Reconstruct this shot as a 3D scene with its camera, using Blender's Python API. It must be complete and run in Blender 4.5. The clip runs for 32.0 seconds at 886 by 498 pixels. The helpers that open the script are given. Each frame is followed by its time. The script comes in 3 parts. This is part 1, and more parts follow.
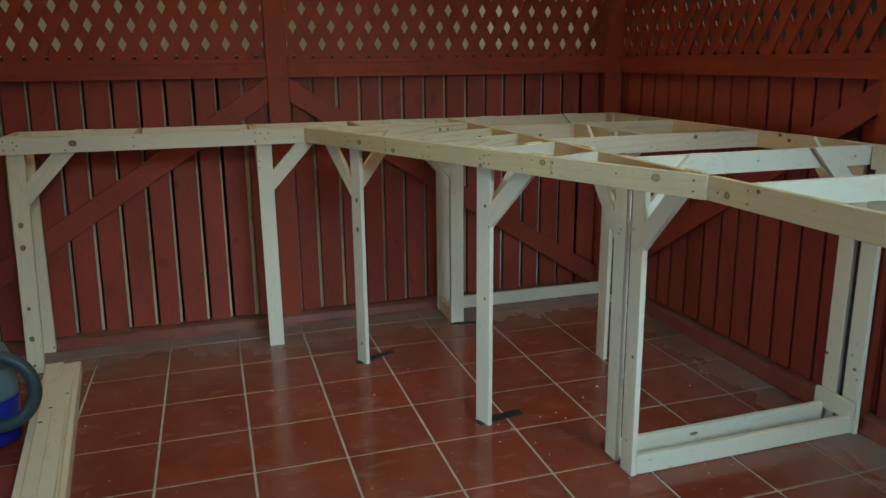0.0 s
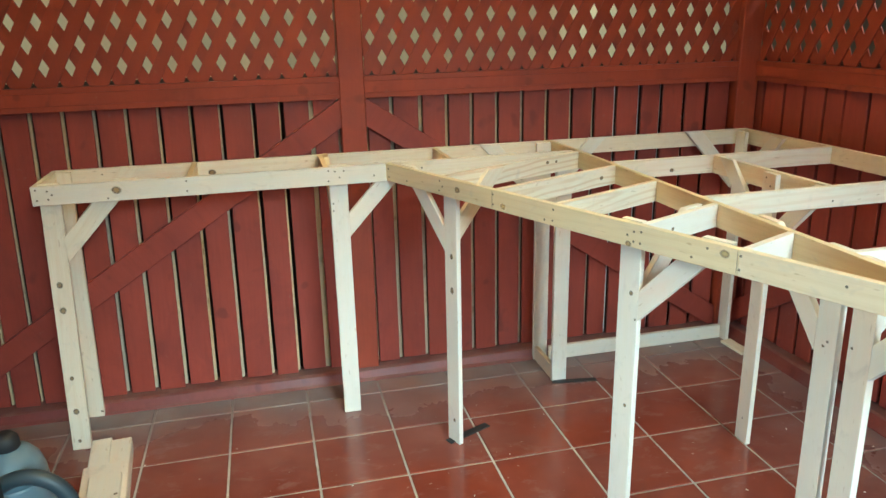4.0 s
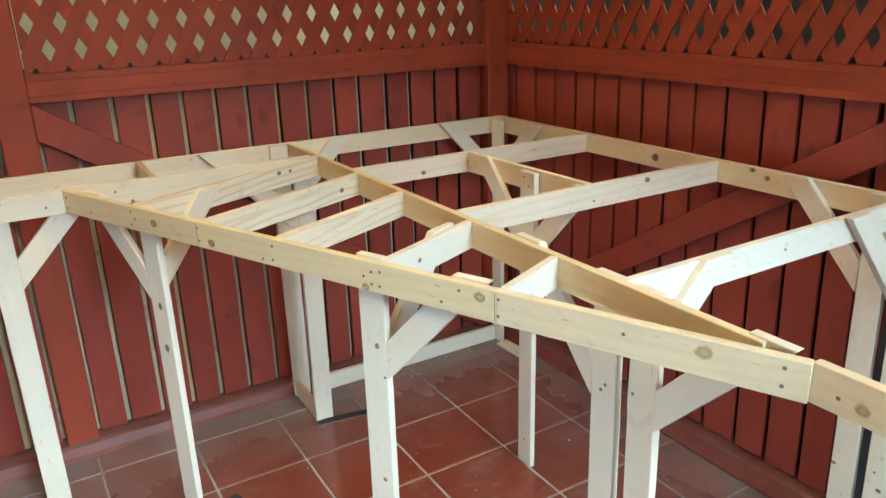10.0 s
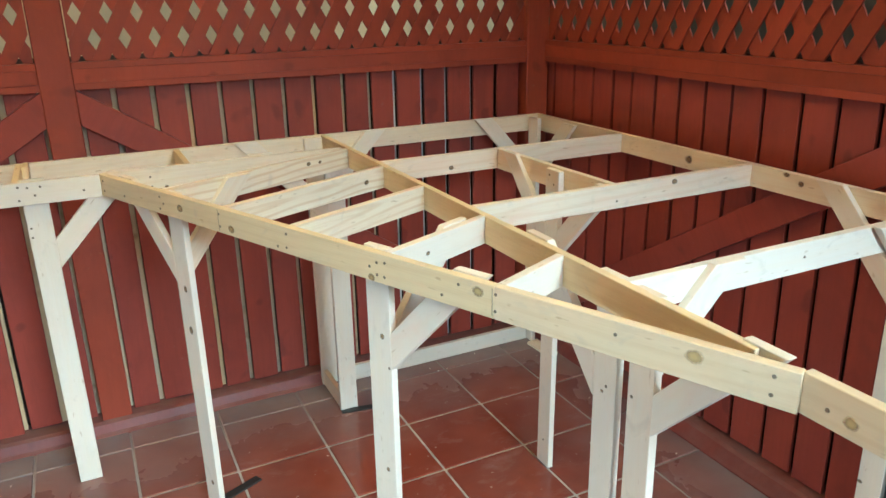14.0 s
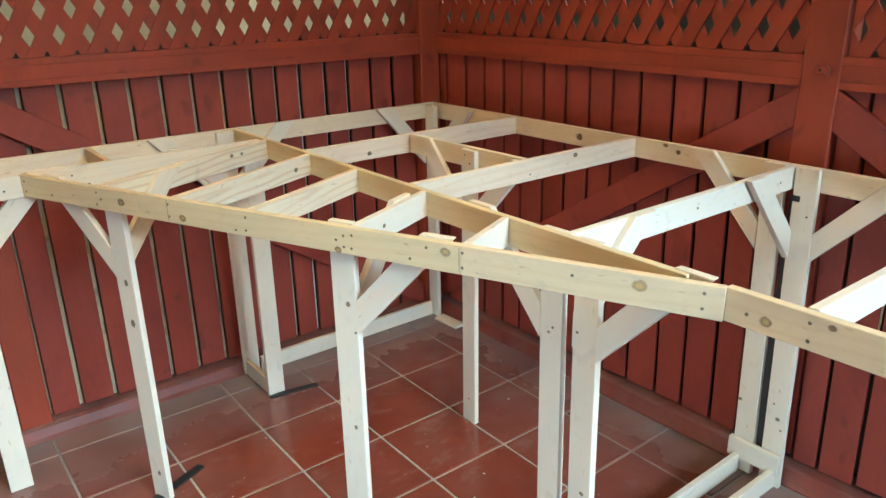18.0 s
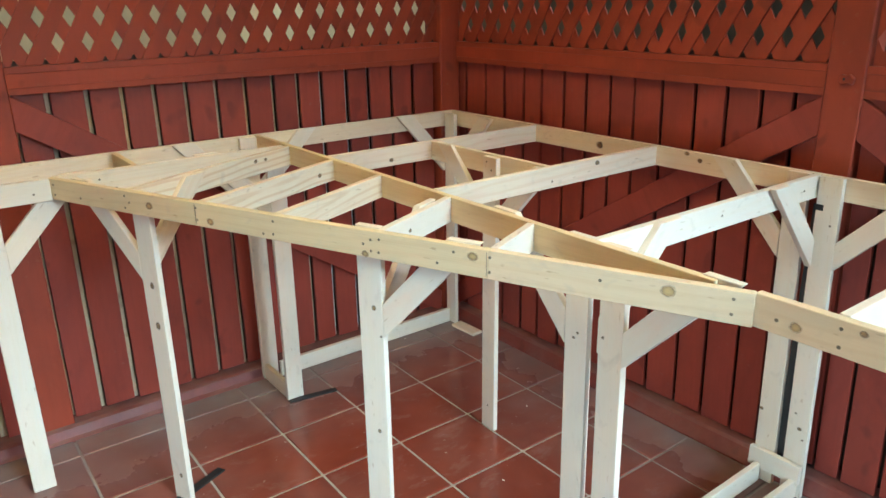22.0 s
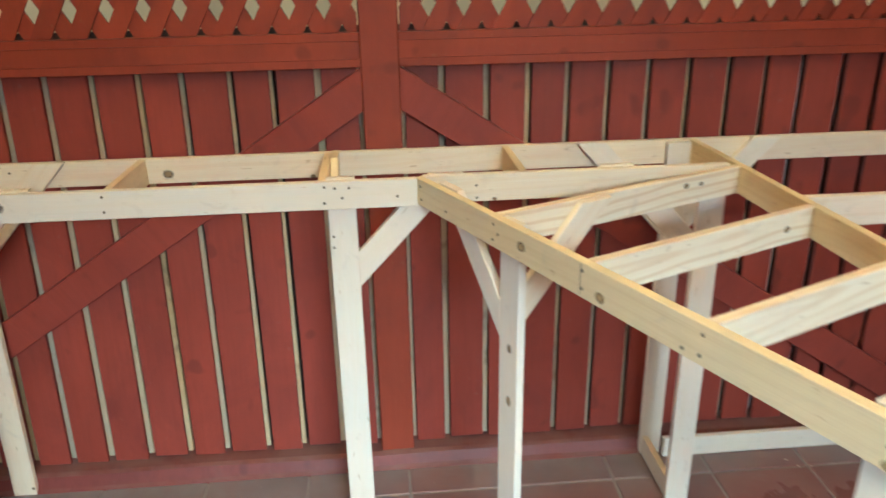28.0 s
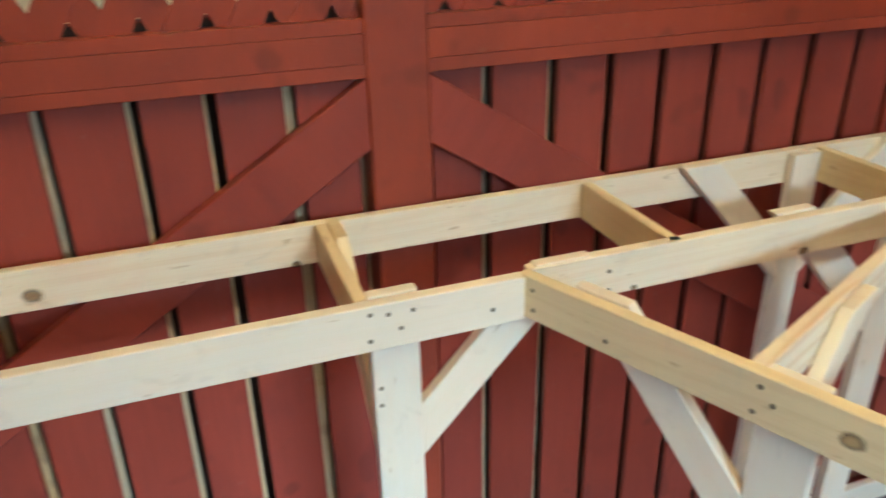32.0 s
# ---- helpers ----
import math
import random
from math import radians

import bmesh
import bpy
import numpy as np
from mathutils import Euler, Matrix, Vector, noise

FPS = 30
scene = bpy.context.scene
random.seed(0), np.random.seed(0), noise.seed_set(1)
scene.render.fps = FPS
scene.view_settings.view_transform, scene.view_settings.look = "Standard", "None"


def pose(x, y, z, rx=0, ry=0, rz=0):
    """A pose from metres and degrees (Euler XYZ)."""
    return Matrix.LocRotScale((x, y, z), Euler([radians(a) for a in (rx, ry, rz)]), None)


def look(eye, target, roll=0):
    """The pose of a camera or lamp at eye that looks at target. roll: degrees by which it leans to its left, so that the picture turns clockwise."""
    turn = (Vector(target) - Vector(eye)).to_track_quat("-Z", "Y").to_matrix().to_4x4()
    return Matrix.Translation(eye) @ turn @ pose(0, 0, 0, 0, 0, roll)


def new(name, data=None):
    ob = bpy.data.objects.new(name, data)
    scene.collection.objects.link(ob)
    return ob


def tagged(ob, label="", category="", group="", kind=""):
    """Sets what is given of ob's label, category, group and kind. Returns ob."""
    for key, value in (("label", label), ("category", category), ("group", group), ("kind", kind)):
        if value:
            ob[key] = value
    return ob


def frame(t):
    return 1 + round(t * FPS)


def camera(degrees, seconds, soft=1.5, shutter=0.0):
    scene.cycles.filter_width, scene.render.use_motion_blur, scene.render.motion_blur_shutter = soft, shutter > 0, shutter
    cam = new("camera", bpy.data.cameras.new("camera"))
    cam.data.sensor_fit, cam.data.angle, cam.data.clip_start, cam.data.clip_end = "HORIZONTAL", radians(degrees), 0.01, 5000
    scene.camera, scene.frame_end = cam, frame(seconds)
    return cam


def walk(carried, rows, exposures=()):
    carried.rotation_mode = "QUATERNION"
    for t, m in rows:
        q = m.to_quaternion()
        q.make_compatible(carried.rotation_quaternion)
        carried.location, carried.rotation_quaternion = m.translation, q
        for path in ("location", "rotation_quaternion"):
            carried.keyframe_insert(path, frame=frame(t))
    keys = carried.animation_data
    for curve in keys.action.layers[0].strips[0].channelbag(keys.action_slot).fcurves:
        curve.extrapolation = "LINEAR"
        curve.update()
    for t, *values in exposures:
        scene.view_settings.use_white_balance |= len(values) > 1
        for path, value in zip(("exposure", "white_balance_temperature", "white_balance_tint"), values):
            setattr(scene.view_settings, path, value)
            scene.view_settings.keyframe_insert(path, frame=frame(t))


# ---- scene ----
cam = camera(62.14, 32.0, 1.5, 0.5)
PATH = [
    (0, (-1.04, -3.054, 1.396), (-0.463, -1.206, 0.896), -0.5),
    (0.5, (-1.054, -2.957, 1.404), (-0.497, -1.103, 0.903), -0.5),
    (1, (-1.077, -2.795, 1.417), (-0.553, -0.931, 0.915), -1.3),
    (1.5, (-1.056, -2.643, 1.416), (-0.542, -0.775, 0.92), -1.6),
    (2, (-0.973, -2.46, 1.5), (-0.524, -0.58, 0.984), -1.4),
    (2.5, (-0.997, -2.384, 1.607), (-0.565, -0.515, 1.042), -1.5),
    (4.5, (-1.081, -2.351, 1.629), (-0.624, -0.499, 1.029), -1.3),
    (5, (-1.084, -2.347, 1.633), (-0.566, -0.514, 1.024), -1.5),
    (5.5, (-1.123, -2.324, 1.632), (-0.421, -0.555, 1.021), -1.2),
    (6, (-1.144, -2.292, 1.622), (-0.272, -0.606, 0.993), -1.3),
    (6.5, (-1.135, -2.262, 1.62), (-0.176, -0.629, 0.976), -1.3),
    (7, (-1.03, -2.21, 1.623), (-0.091, -0.557, 1.001), -1.6),
    (7.5, (-0.922, -2.168, 1.63), (-0.018, -0.496, 1.007), -1.6),
    (8, (-0.854, -2.108, 1.624), (0.057, -0.447, 0.982), -2.0),
    (8.5, (-0.824, -2.004, 1.619), (0.152, -0.382, 0.973), -2.2),
    (9, (-0.789, -1.943, 1.612), (0.204, -0.332, 0.965), -1.9),
    (9.5, (-0.747, -1.94, 1.618), (0.23, -0.323, 0.964), -1.8),
    (10, (-0.731, -1.942, 1.619), (0.231, -0.316, 0.962), -1.6),
    (10.5, (-0.733, -1.938, 1.617), (0.214, -0.298, 0.973), -1.5),
    (11, (-0.734, -1.926, 1.615), (0.206, -0.287, 0.959), -1.3),
    (11.5, (-0.731, -1.911, 1.616), (0.201, -0.27, 0.952), -1.0),
    (12, (-0.726, -1.901, 1.616), (0.19, -0.254, 0.945), -0.9),
    (12.5, (-0.726, -1.902, 1.616), (0.168, -0.244, 0.945), -0.9),
    (13, (-0.707, -1.914, 1.614), (0.167, -0.24, 0.953), -1.0),
    (13.5, (-0.666, -1.954, 1.619), (0.186, -0.268, 0.962), -1.1),
    (14, (-0.641, -1.999, 1.609), (0.188, -0.302, 0.95), -0.9),
    (14.5, (-0.721, -2.021, 1.61), (0.151, -0.345, 0.955), -1.0),
    (15, (-0.872, -2.039, 1.614), (0.186, -0.48, 0.943), -0.3),
    (15.5, (-0.918, -2.057, 1.615), (0.196, -0.539, 0.942), -0.3),
    (17.5, (-0.939, -2.053, 1.619), (0.215, -0.567, 0.94), -1.0),
    (18, (-0.937, -2.052, 1.617), (0.211, -0.561, 0.941), -1.0),
    (18.5, (-0.939, -2.05, 1.617), (0.201, -0.553, 0.94), -1.0),
    (19, (-0.944, -2.049, 1.618), (0.184, -0.541, 0.945), -1.0),
    (19.5, (-0.951, -2.051, 1.619), (0.171, -0.538, 0.95), -1.0),
    (20, (-0.952, -2.048, 1.617), (0.165, -0.53, 0.947), -1.0),
    (20.5, (-0.97, -2.045, 1.618), (0.147, -0.528, 0.946), -1.2),
    (21, (-0.973, -2.046, 1.616), (0.137, -0.525, 0.942), -1.1),
    (21.5, (-0.976, -2.038, 1.615), (0.13, -0.51, 0.951), -1.0),
    (22, (-0.977, -2.042, 1.612), (0.154, -0.527, 0.96), -0.8),
    (22.5, (-0.969, -2.046, 1.608), (0.194, -0.561, 0.943), -0.9),
    (23, (-0.974, -2.038, 1.61), (0.194, -0.557, 0.946), -1.0),
    (23.5, (-0.981, -2.019, 1.606), (0.184, -0.537, 0.939), -0.8),
    (24, (-0.902, -1.996, 1.597), (0.254, -0.517, 0.907), -0.9),
    (24.5, (-0.702, -1.987, 1.592), (0.218, -0.35, 0.905), -0.7),
    (25, (-0.575, -1.997, 1.593), (0.048, -0.222, 0.913), -0.7),
    (25.5, (-0.543, -1.99, 1.591), (-0.046, -0.172, 0.921), -1.0),
    (27.5, (-0.73, -1.469, 1.601), (-0.349, 0.348, 0.856), 0.2),
    (28, (-0.691, -1.243, 1.582), (-0.546, 0.614, 0.852), -1.1),
    (28.5, (-0.77, -1.045, 1.576), (-0.68, 0.802, 0.814), -1.2),
    (29, (-0.879, -0.814, 1.59), (-0.778, 1.002, 0.759), -1.3),
    (29.5, (-0.889, -0.623, 1.573), (-0.817, 1.194, 0.739), -1.6),
    (30, (-0.947, -0.465, 1.571), (-0.916, 1.338, 0.705), -1.8),
    (30.5, (-1.038, -0.375, 1.573), (-0.965, 1.408, 0.671), -2.2),
    (31, (-1.065, -0.343, 1.577), (-0.899, 1.436, 0.677), -2.4),
    (31.5, (-1.053, -0.333, 1.577), (-0.748, 1.433, 0.691), -2.1),
    (32, (-1.025, -0.333, 1.573), (-0.438, 1.374, 0.711), -1.5),
]
walk(cam, [(t, look(eye, target, roll)) for t, eye, target, roll in PATH],
     [(0.0, -1.1, 5750, -15), (0.1, -0.72, 5750, -15), (0.2, -0.25, 5750, -15), (0.3, 0.12, 5750, -15), (0.4, 0.34, 5750, -15), (2.5, 0.34, 5850, -14),
      (5.5, 0.40, 5650, -8), (7.0, 0.32, 5700, -8), (10.0, 0.32, 5750, -5), (24.0, 0.32, 5750, -4), (25.0, 0.31, 5950, -1), (28.0, 0.41, 5800, -3), (30.0, 0.43, 5720, -4), (32.0, 0.43, 5400, -6)])

# ---- world and light ----
world = bpy.data.worlds.new("sky")
scene.world = world
world.use_nodes = True
wn = world.node_tree
sky = wn.nodes.new("ShaderNodeTexSky")
sky.sky_type = "NISHITA"
sky.sun_disc = False
sky.sun_elevation, sky.sun_rotation = radians(46), radians(113)
wn.nodes["Background"].inputs[1].default_value = 0.065
wn.links.new(sky.outputs[0], wn.nodes["Background"].inputs[0])
sun = new("sun", bpy.data.lights.new("sun", "SUN"))
sun.data.energy, sun.data.angle, sun.data.color = 2.0, radians(8), (1.0, 0.96, 0.9)
sun.matrix_world = look((7, -3, 8), (0, 0, 0))
daylight = new("daylight", bpy.data.lights.new("daylight", "AREA"))
daylight.data.shape, daylight.data.size, daylight.data.size_y = "RECTANGLE", 4.0, 1.9
daylight.data.energy, daylight.data.color = 87, (0.79, 0.92, 1.0)
daylight.data.spread = radians(48)
daylight.matrix_world = look((1.7, -7.0, 3.9), (0.74, 0.0, 0.5))
# unseen area lamp added to warm the ceiling and upper north wall
warm_fill = new("warm_fill_lamp", bpy.data.lights.new("warm_fill_lamp", "AREA"))
warm_fill.data.shape, warm_fill.data.size, warm_fill.data.size_y = "RECTANGLE", 1.5, 0.7
warm_fill.data.energy, warm_fill.data.color = 70, (1.0, 0.86, 0.62)
warm_fill.data.spread = radians(29)
warm_fill.matrix_world = look((-0.75, -4.2, 0.35), (-0.7, -0.55, 2.8))
# unseen cool area lamp, added to brighten faces turned west
side_light = new("side_fill_lamp", bpy.data.lights.new("side_fill_lamp", "AREA"))
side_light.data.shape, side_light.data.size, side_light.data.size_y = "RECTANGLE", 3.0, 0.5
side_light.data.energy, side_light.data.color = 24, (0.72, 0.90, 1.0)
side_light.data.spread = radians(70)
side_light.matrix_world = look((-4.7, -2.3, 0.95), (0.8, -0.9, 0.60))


# ---- materials ----
def material(name, rough=0.5, spec=0.5):
    m = bpy.data.materials.new(name)
    m.use_nodes = True
    nt = m.node_tree
    b = nt.nodes["Principled BSDF"]
    b.inputs["Roughness"].default_value = rough
    b.inputs["Specular IOR Level"].default_value = spec
    return m, nt, b


def node(nt, kind, **kw):
    n = nt.nodes.new(kind)
    for k, v in kw.items():
        n.inputs[k.replace("_", " ")].default_value = v
    return n


def ramp(nt, source, *stops):
    r = nt.nodes.new("ShaderNodeValToRGB")
    e = r.color_ramp.elements
    e[0].position, e[0].color = stops[0][0], (*stops[0][1], 1)
    e[1].position, e[1].color = stops[-1][0], (*stops[-1][1], 1)
    for p, c in stops[1:-1]:
        e.new(p).color = (*c, 1)
    nt.links.new(source, r.inputs[0])
    return r.outputs[0]


def mapped(nt, scale, world_space=False, jitter=True):
    """Texture coordinates, stretched, and shifted for each piece by its random number."""
    m = nt.nodes.new("ShaderNodeMapping")
    m.inputs["Scale"].default_value = scale
    if world_space:
        nt.links.new(nt.nodes.new("ShaderNodeNewGeometry").outputs["Position"], m.inputs["Vector"])
    else:
        nt.links.new(nt.nodes.new("ShaderNodeTexCoord").outputs["Object"], m.inputs["Vector"])
    if jitter:
        c = nt.nodes.new("ShaderNodeMath")
        c.operation = "MULTIPLY"
        c.inputs[1].default_value = 40
        nt.links.new(nt.nodes.new("ShaderNodeObjectInfo").outputs["Random"], c.inputs[0])
        x = nt.nodes.new("ShaderNodeCombineXYZ")
        for i in range(3):
            nt.links.new(c.outputs[0], x.inputs[i])
        nt.links.new(x.outputs[0], m.inputs["Location"])
    return m.outputs[0]


def noise_of(nt, vector, scale, detail=4, rough=0.55, distort=0.0):
    n = node(nt, "ShaderNodeTexNoise", Scale=scale, Detail=detail, Roughness=rough, Distortion=distort)
    nt.links.new(vector, n.inputs["Vector"])
    return n.outputs["Fac"]


def mix(nt, fac, a, b, blend="MIX"):
    m = nt.nodes.new("ShaderNodeMix")
    m.data_type, m.blend_type = "RGBA", blend
    for value, i in ((fac, 0), (a, 6), (b, 7)):
        if hasattr(value, "links"):
            nt.links.new(value, m.inputs[i])
        elif i:
            m.inputs[i].default_value = (*value, 1)
        else:
            m.inputs[i].default_value = value
    return m.outputs[2]


def math_of(nt, op, a, b=0.0):
    m = nt.nodes.new("ShaderNodeMath")
    m.operation = op
    for value, i in ((a, 0), (b, 1)):
        if hasattr(value, "links"):
            nt.links.new(value, m.inputs[i])
        else:
            m.inputs[i].default_value = value
    return m.outputs[0]


def finish(nt, b, colour, height=None, strength=0.2, distance=0.002, rough=None):
    nt.links.new(colour, b.inputs["Base Color"])
    if height is not None:
        bump = node(nt, "ShaderNodeBump", Strength=strength, Distance=distance)
        nt.links.new(height, bump.inputs["Height"])
        nt.links.new(bump.outputs[0], b.inputs["Normal"])
    if rough is not None:
        nt.links.new(rough, b.inputs["Roughness"])


def pine(name, light, dark, stain, late=0.5, ring=12.0):
    """Planed pine: growth rings cut at a slight slant along the piece's own x, fine grain, broad tone from piece to piece."""
    m, nt, b = material(name, 0.5, 0.4)
    grain = noise_of(nt, mapped(nt, (1.2, 22, 22)), 6.0, 5, 0.6, 0.4)
    chance = nt.nodes.new("ShaderNodeObjectInfo").outputs["Random"]
    other = math_of(nt, "FRACT", math_of(nt, "MULTIPLY", chance, 7.31))
    shift = nt.nodes.new("ShaderNodeCombineXYZ")
    nt.links.new(math_of(nt, "MULTIPLY", chance, 9.0), shift.inputs[0])
    nt.links.new(math_of(nt, "SUBTRACT", math_of(nt, "MULTIPLY", other, 0.05), 0.006), shift.inputs[1])
    nt.links.new(math_of(nt, "SUBTRACT", math_of(nt, "MULTIPLY", chance, 0.07), 0.09), shift.inputs[2])
    q = nt.nodes.new("ShaderNodeMapping")
    q.inputs["Rotation"].default_value = (0.0, 0.035, 0.02)
    nt.links.new(nt.nodes.new("ShaderNodeTexCoord").outputs["Object"], q.inputs["Vector"])
    nt.links.new(shift.outputs[0], q.inputs["Location"])
    w = nt.nodes.new("ShaderNodeTexWave")
    w.wave_type, w.rings_direction = "RINGS", "X"
    w.inputs["Scale"].default_value, w.inputs["Distortion"].default_value = ring, 9.0
    w.inputs["Detail"].default_value, w.inputs["Detail Scale"].default_value = 2.0, 0.13
    nt.links.new(q.outputs[0], w.inputs["Vector"])
    mid = tuple((p + d) / 2 for p, d in zip(light, dark))
    colour = ramp(nt, grain, (0.30, light), (0.75, tuple((2 * p + d) / 3 for p, d in zip(light, mid))))
    colour = mix(nt, ramp(nt, w.outputs["Fac"], (0.55, (0, 0, 0)), (0.98, (late,) * 3)), colour, dark)
    patch = noise_of(nt, mapped(nt, (0.6, 2.5, 2.5)), 2.3, 3)
    colour = mix(nt, ramp(nt, patch, (0.44, (0, 0, 0)), (0.72, (0.7, 0.7, 0.7))), colour, stain)
    grey = noise_of(nt, mapped(nt, (1.6, 5, 5)), 3.1, 6, 0.65, 0.5)
    colour = mix(nt, ramp(nt, grey, (0.54, (0, 0, 0)), (0.80, (0.38,) * 3)), colour, tuple(d * 0.86 for d in dark))
    fibre = noise_of(nt, mapped(nt, (1.0, 75, 75)), 4.0, 3, 0.6)
    colour = mix(nt, ramp(nt, fibre, (0.50, (0, 0, 0)), (0.78, (0.34,) * 3)), colour, tuple(d * 0.93 for d in dark))
    rosy = noise_of(nt, mapped(nt, (1.1, 4, 4)), 2.7, 4, 0.6, 0.8)
    colour = mix(nt, ramp(nt, rosy, (0.56, (0, 0, 0)), (0.74, (0.42,) * 3)), colour, (stain[0], stain[1] * 0.86, stain[2] * 0.84))
    fleck = noise_of(nt, mapped(nt, (7, 26, 26)), 3.6, 2, 0.4)
    colour = mix(nt, ramp(nt, fleck, (0.70, (0, 0, 0)), (0.77, (0.5,) * 3)), colour, (0.40, 0.27, 0.15))
    bruise = noise_of(nt, mapped(nt, (2.2, 3.4, 3.4)), 5.2, 3, 0.5, 1.5)
    colour = mix(nt, ramp(nt, bruise, (0.60, (0, 0, 0)), (0.75, (0.30,) * 3)), colour, (0.47, 0.42, 0.36))
    finish(nt, b, colour, grain, 0.12, 0.001, ramp(nt, grain, (0.3, (0.40,) * 3), (0.7, (0.6,) * 3)))
    return m


PINE = pine("pine", (0.775, 0.70, 0.565), (0.68, 0.53, 0.35), (0.75, 0.63, 0.48), 0.22)
PINE_PEACH = pine("peach_pine", (0.72, 0.605, 0.425), (0.62, 0.47, 0.28), (0.76, 0.63, 0.46), 0.24)
PINE_STAIN = pine("stained_pine", (0.77, 0.675, 0.545), (0.68, 0.52, 0.36), (0.74, 0.50, 0.41), 0.4)
PINE_GRAIN = pine("strong_grained_pine", (0.80, 0.73, 0.58), (0.62, 0.44, 0.26), (0.76, 0.62, 0.46), 0.6, 15.0)
PINE_YELLOW = pine("yellow_pine", (0.71, 0.60, 0.39), (0.60, 0.46, 0.26), (0.78, 0.66, 0.45), 0.24)
PINE_PALE = pine("pale_pine", (0.74, 0.695, 0.615), (0.74, 0.66, 0.53), (0.77, 0.67, 0.545), 0.20)


def simple(name, colour, rough=0.5, metal=0.0, vary=0.25, scale=8.0, spec=0.5, bump=0.1):
    m, nt, b = material(name, rough, spec)
    b.inputs["Metallic"].default_value = metal
    n = noise_of(nt, mapped(nt, (1, 1, 1)), scale, 5)
    colour = ramp(nt, n, (0.3, tuple(c * (1 - vary) for c in colour)), (0.7, tuple(min(1, c * (1 + vary)) for c in colour)))
    finish(nt, b, colour, n, bump, 0.002)
    return m


def red_paint(name, base, wear=0.35):
    m, nt, b = material(name, 0.5, 0.4)
    v = mapped(nt, (3, 3, 22))
    streak = noise_of(nt, mapped(nt, (22, 22, 1.6)), 3.0, 5)
    tone = noise_of(nt, mapped(nt, (1, 1, 0.5)), 2.6, 4)
    c = ramp(nt, tone, (0.3, tuple(x * 0.80 for x in base)), (0.7, tuple(x * 1.18 for x in base)))
    piece = nt.nodes.new("ShaderNodeObjectInfo").outputs["Random"]
    c = mix(nt, math_of(nt, "MULTIPLY", piece, 0.30), c, (base[0] * 0.80, base[1] * 0.85, base[2] * 1.1))
    scuff = noise_of(nt, mapped(nt, (1, 1, 1)), 9, 6, 0.7)
    c = mix(nt, ramp(nt, scuff, (0.60, (0, 0, 0)), (0.82, (0.35,) * 3)), c, (base[0] * 0.42, base[1] * 0.75, base[2] * 0.9))
    c = mix(nt, ramp(nt, streak, (0.45, (0, 0, 0)), (0.8, (wear, wear, wear))), c, tuple(x * 0.55 for x in base))
    smudge = noise_of(nt, mapped(nt, (1, 1, 0.7)), 3.3, 5, 0.6, 1.2)
    c = mix(nt, ramp(nt, smudge, (0.47, (0, 0, 0)), (0.72, (0.60,) * 3)), c, (base[0] * 0.60, base[1] * 0.62, base[2] * 0.8))
    marks = noise_of(nt, mapped(nt, (1, 1, 0.8)), 13, 1, 0.3)
    c = mix(nt, ramp(nt, marks, (0.69, (0, 0, 0)), (0.76, (0.55,) * 3)), c, (base[0] * 0.5, base[1] * 0.55, base[2] * 0.7))
    spots = noise_of(nt, mapped(nt, (1, 1, 1)), 38, 3)
    c = mix(nt, ramp(nt, spots, (0.66, (0, 0, 0)), (0.78, (0.35, 0.35, 0.35))), c, (base[0] * 0.9, base[1] * 2.6, base[2] * 3.0))
    finish(nt, b, c, streak, 0.18, 0.002, ramp(nt, tone, (0.3, (0.42,) * 3), (0.7, (0.6,) * 3)))
    return m


# one paint twice: crimson as in cool light, orange as in warm upper light
RED = red_paint("red_paint", (0.285, 0.049, 0.0318), 0.28)
RED_WARM_LIT = red_paint("red_paint_warm_lit", (0.298, 0.0508, 0.0240), 0.22)
def ledge_paint():
    """The base board's red paint, with dust lying on what faces up."""
    m = red_paint("dusty_red_paint", (0.185, 0.038, 0.030), 0.4)
    nt = m.node_tree
    b = nt.nodes["Principled BSDF"]
    paint = b.inputs["Base Color"].links[0].from_socket
    up = nt.nodes.new("ShaderNodeSeparateXYZ")
    nt.links.new(nt.nodes.new("ShaderNodeNewGeometry").outputs["Normal"], up.inputs[0])
    patchy = noise_of(nt, mapped(nt, (1, 1, 1), True, False), 9, 5)
    lie = math_of(nt, "MULTIPLY", up.outputs[2], math_of(nt, "ADD", patchy, 0.15))
    nt.links.new(mix(nt, ramp(nt, lie, (0.35, (0, 0, 0)), (0.75, (0.55,) * 3)), paint, (0.23, 0.15, 0.13)), b.inputs["Base Color"])
    return m


PLINTH = ledge_paint()
SCREW = simple("screw_steel", (0.20, 0.17, 0.13), 0.45, 0.7)
BLACK = simple("black_rubber", (0.02, 0.02, 0.022), 0.6)
def grout_material():
    """Sandy grout, greyed by the dust along the walls."""
    m, nt, b = material("grout", 0.9, 0.3)
    pos = mapped(nt, (1, 1, 1), True, False)
    n = noise_of(nt, pos, 14, 5)
    c = ramp(nt, n, (0.3, (0.34, 0.315, 0.275)), (0.7, (0.54, 0.50, 0.44)))
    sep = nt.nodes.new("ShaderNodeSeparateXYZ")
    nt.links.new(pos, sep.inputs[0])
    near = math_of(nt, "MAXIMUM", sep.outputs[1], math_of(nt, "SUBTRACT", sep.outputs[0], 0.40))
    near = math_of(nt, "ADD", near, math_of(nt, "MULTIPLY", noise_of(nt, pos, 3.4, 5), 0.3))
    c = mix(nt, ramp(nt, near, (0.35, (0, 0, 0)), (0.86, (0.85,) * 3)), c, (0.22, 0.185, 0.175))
    finish(nt, b, c, n, 0.2, 0.002)
    return m


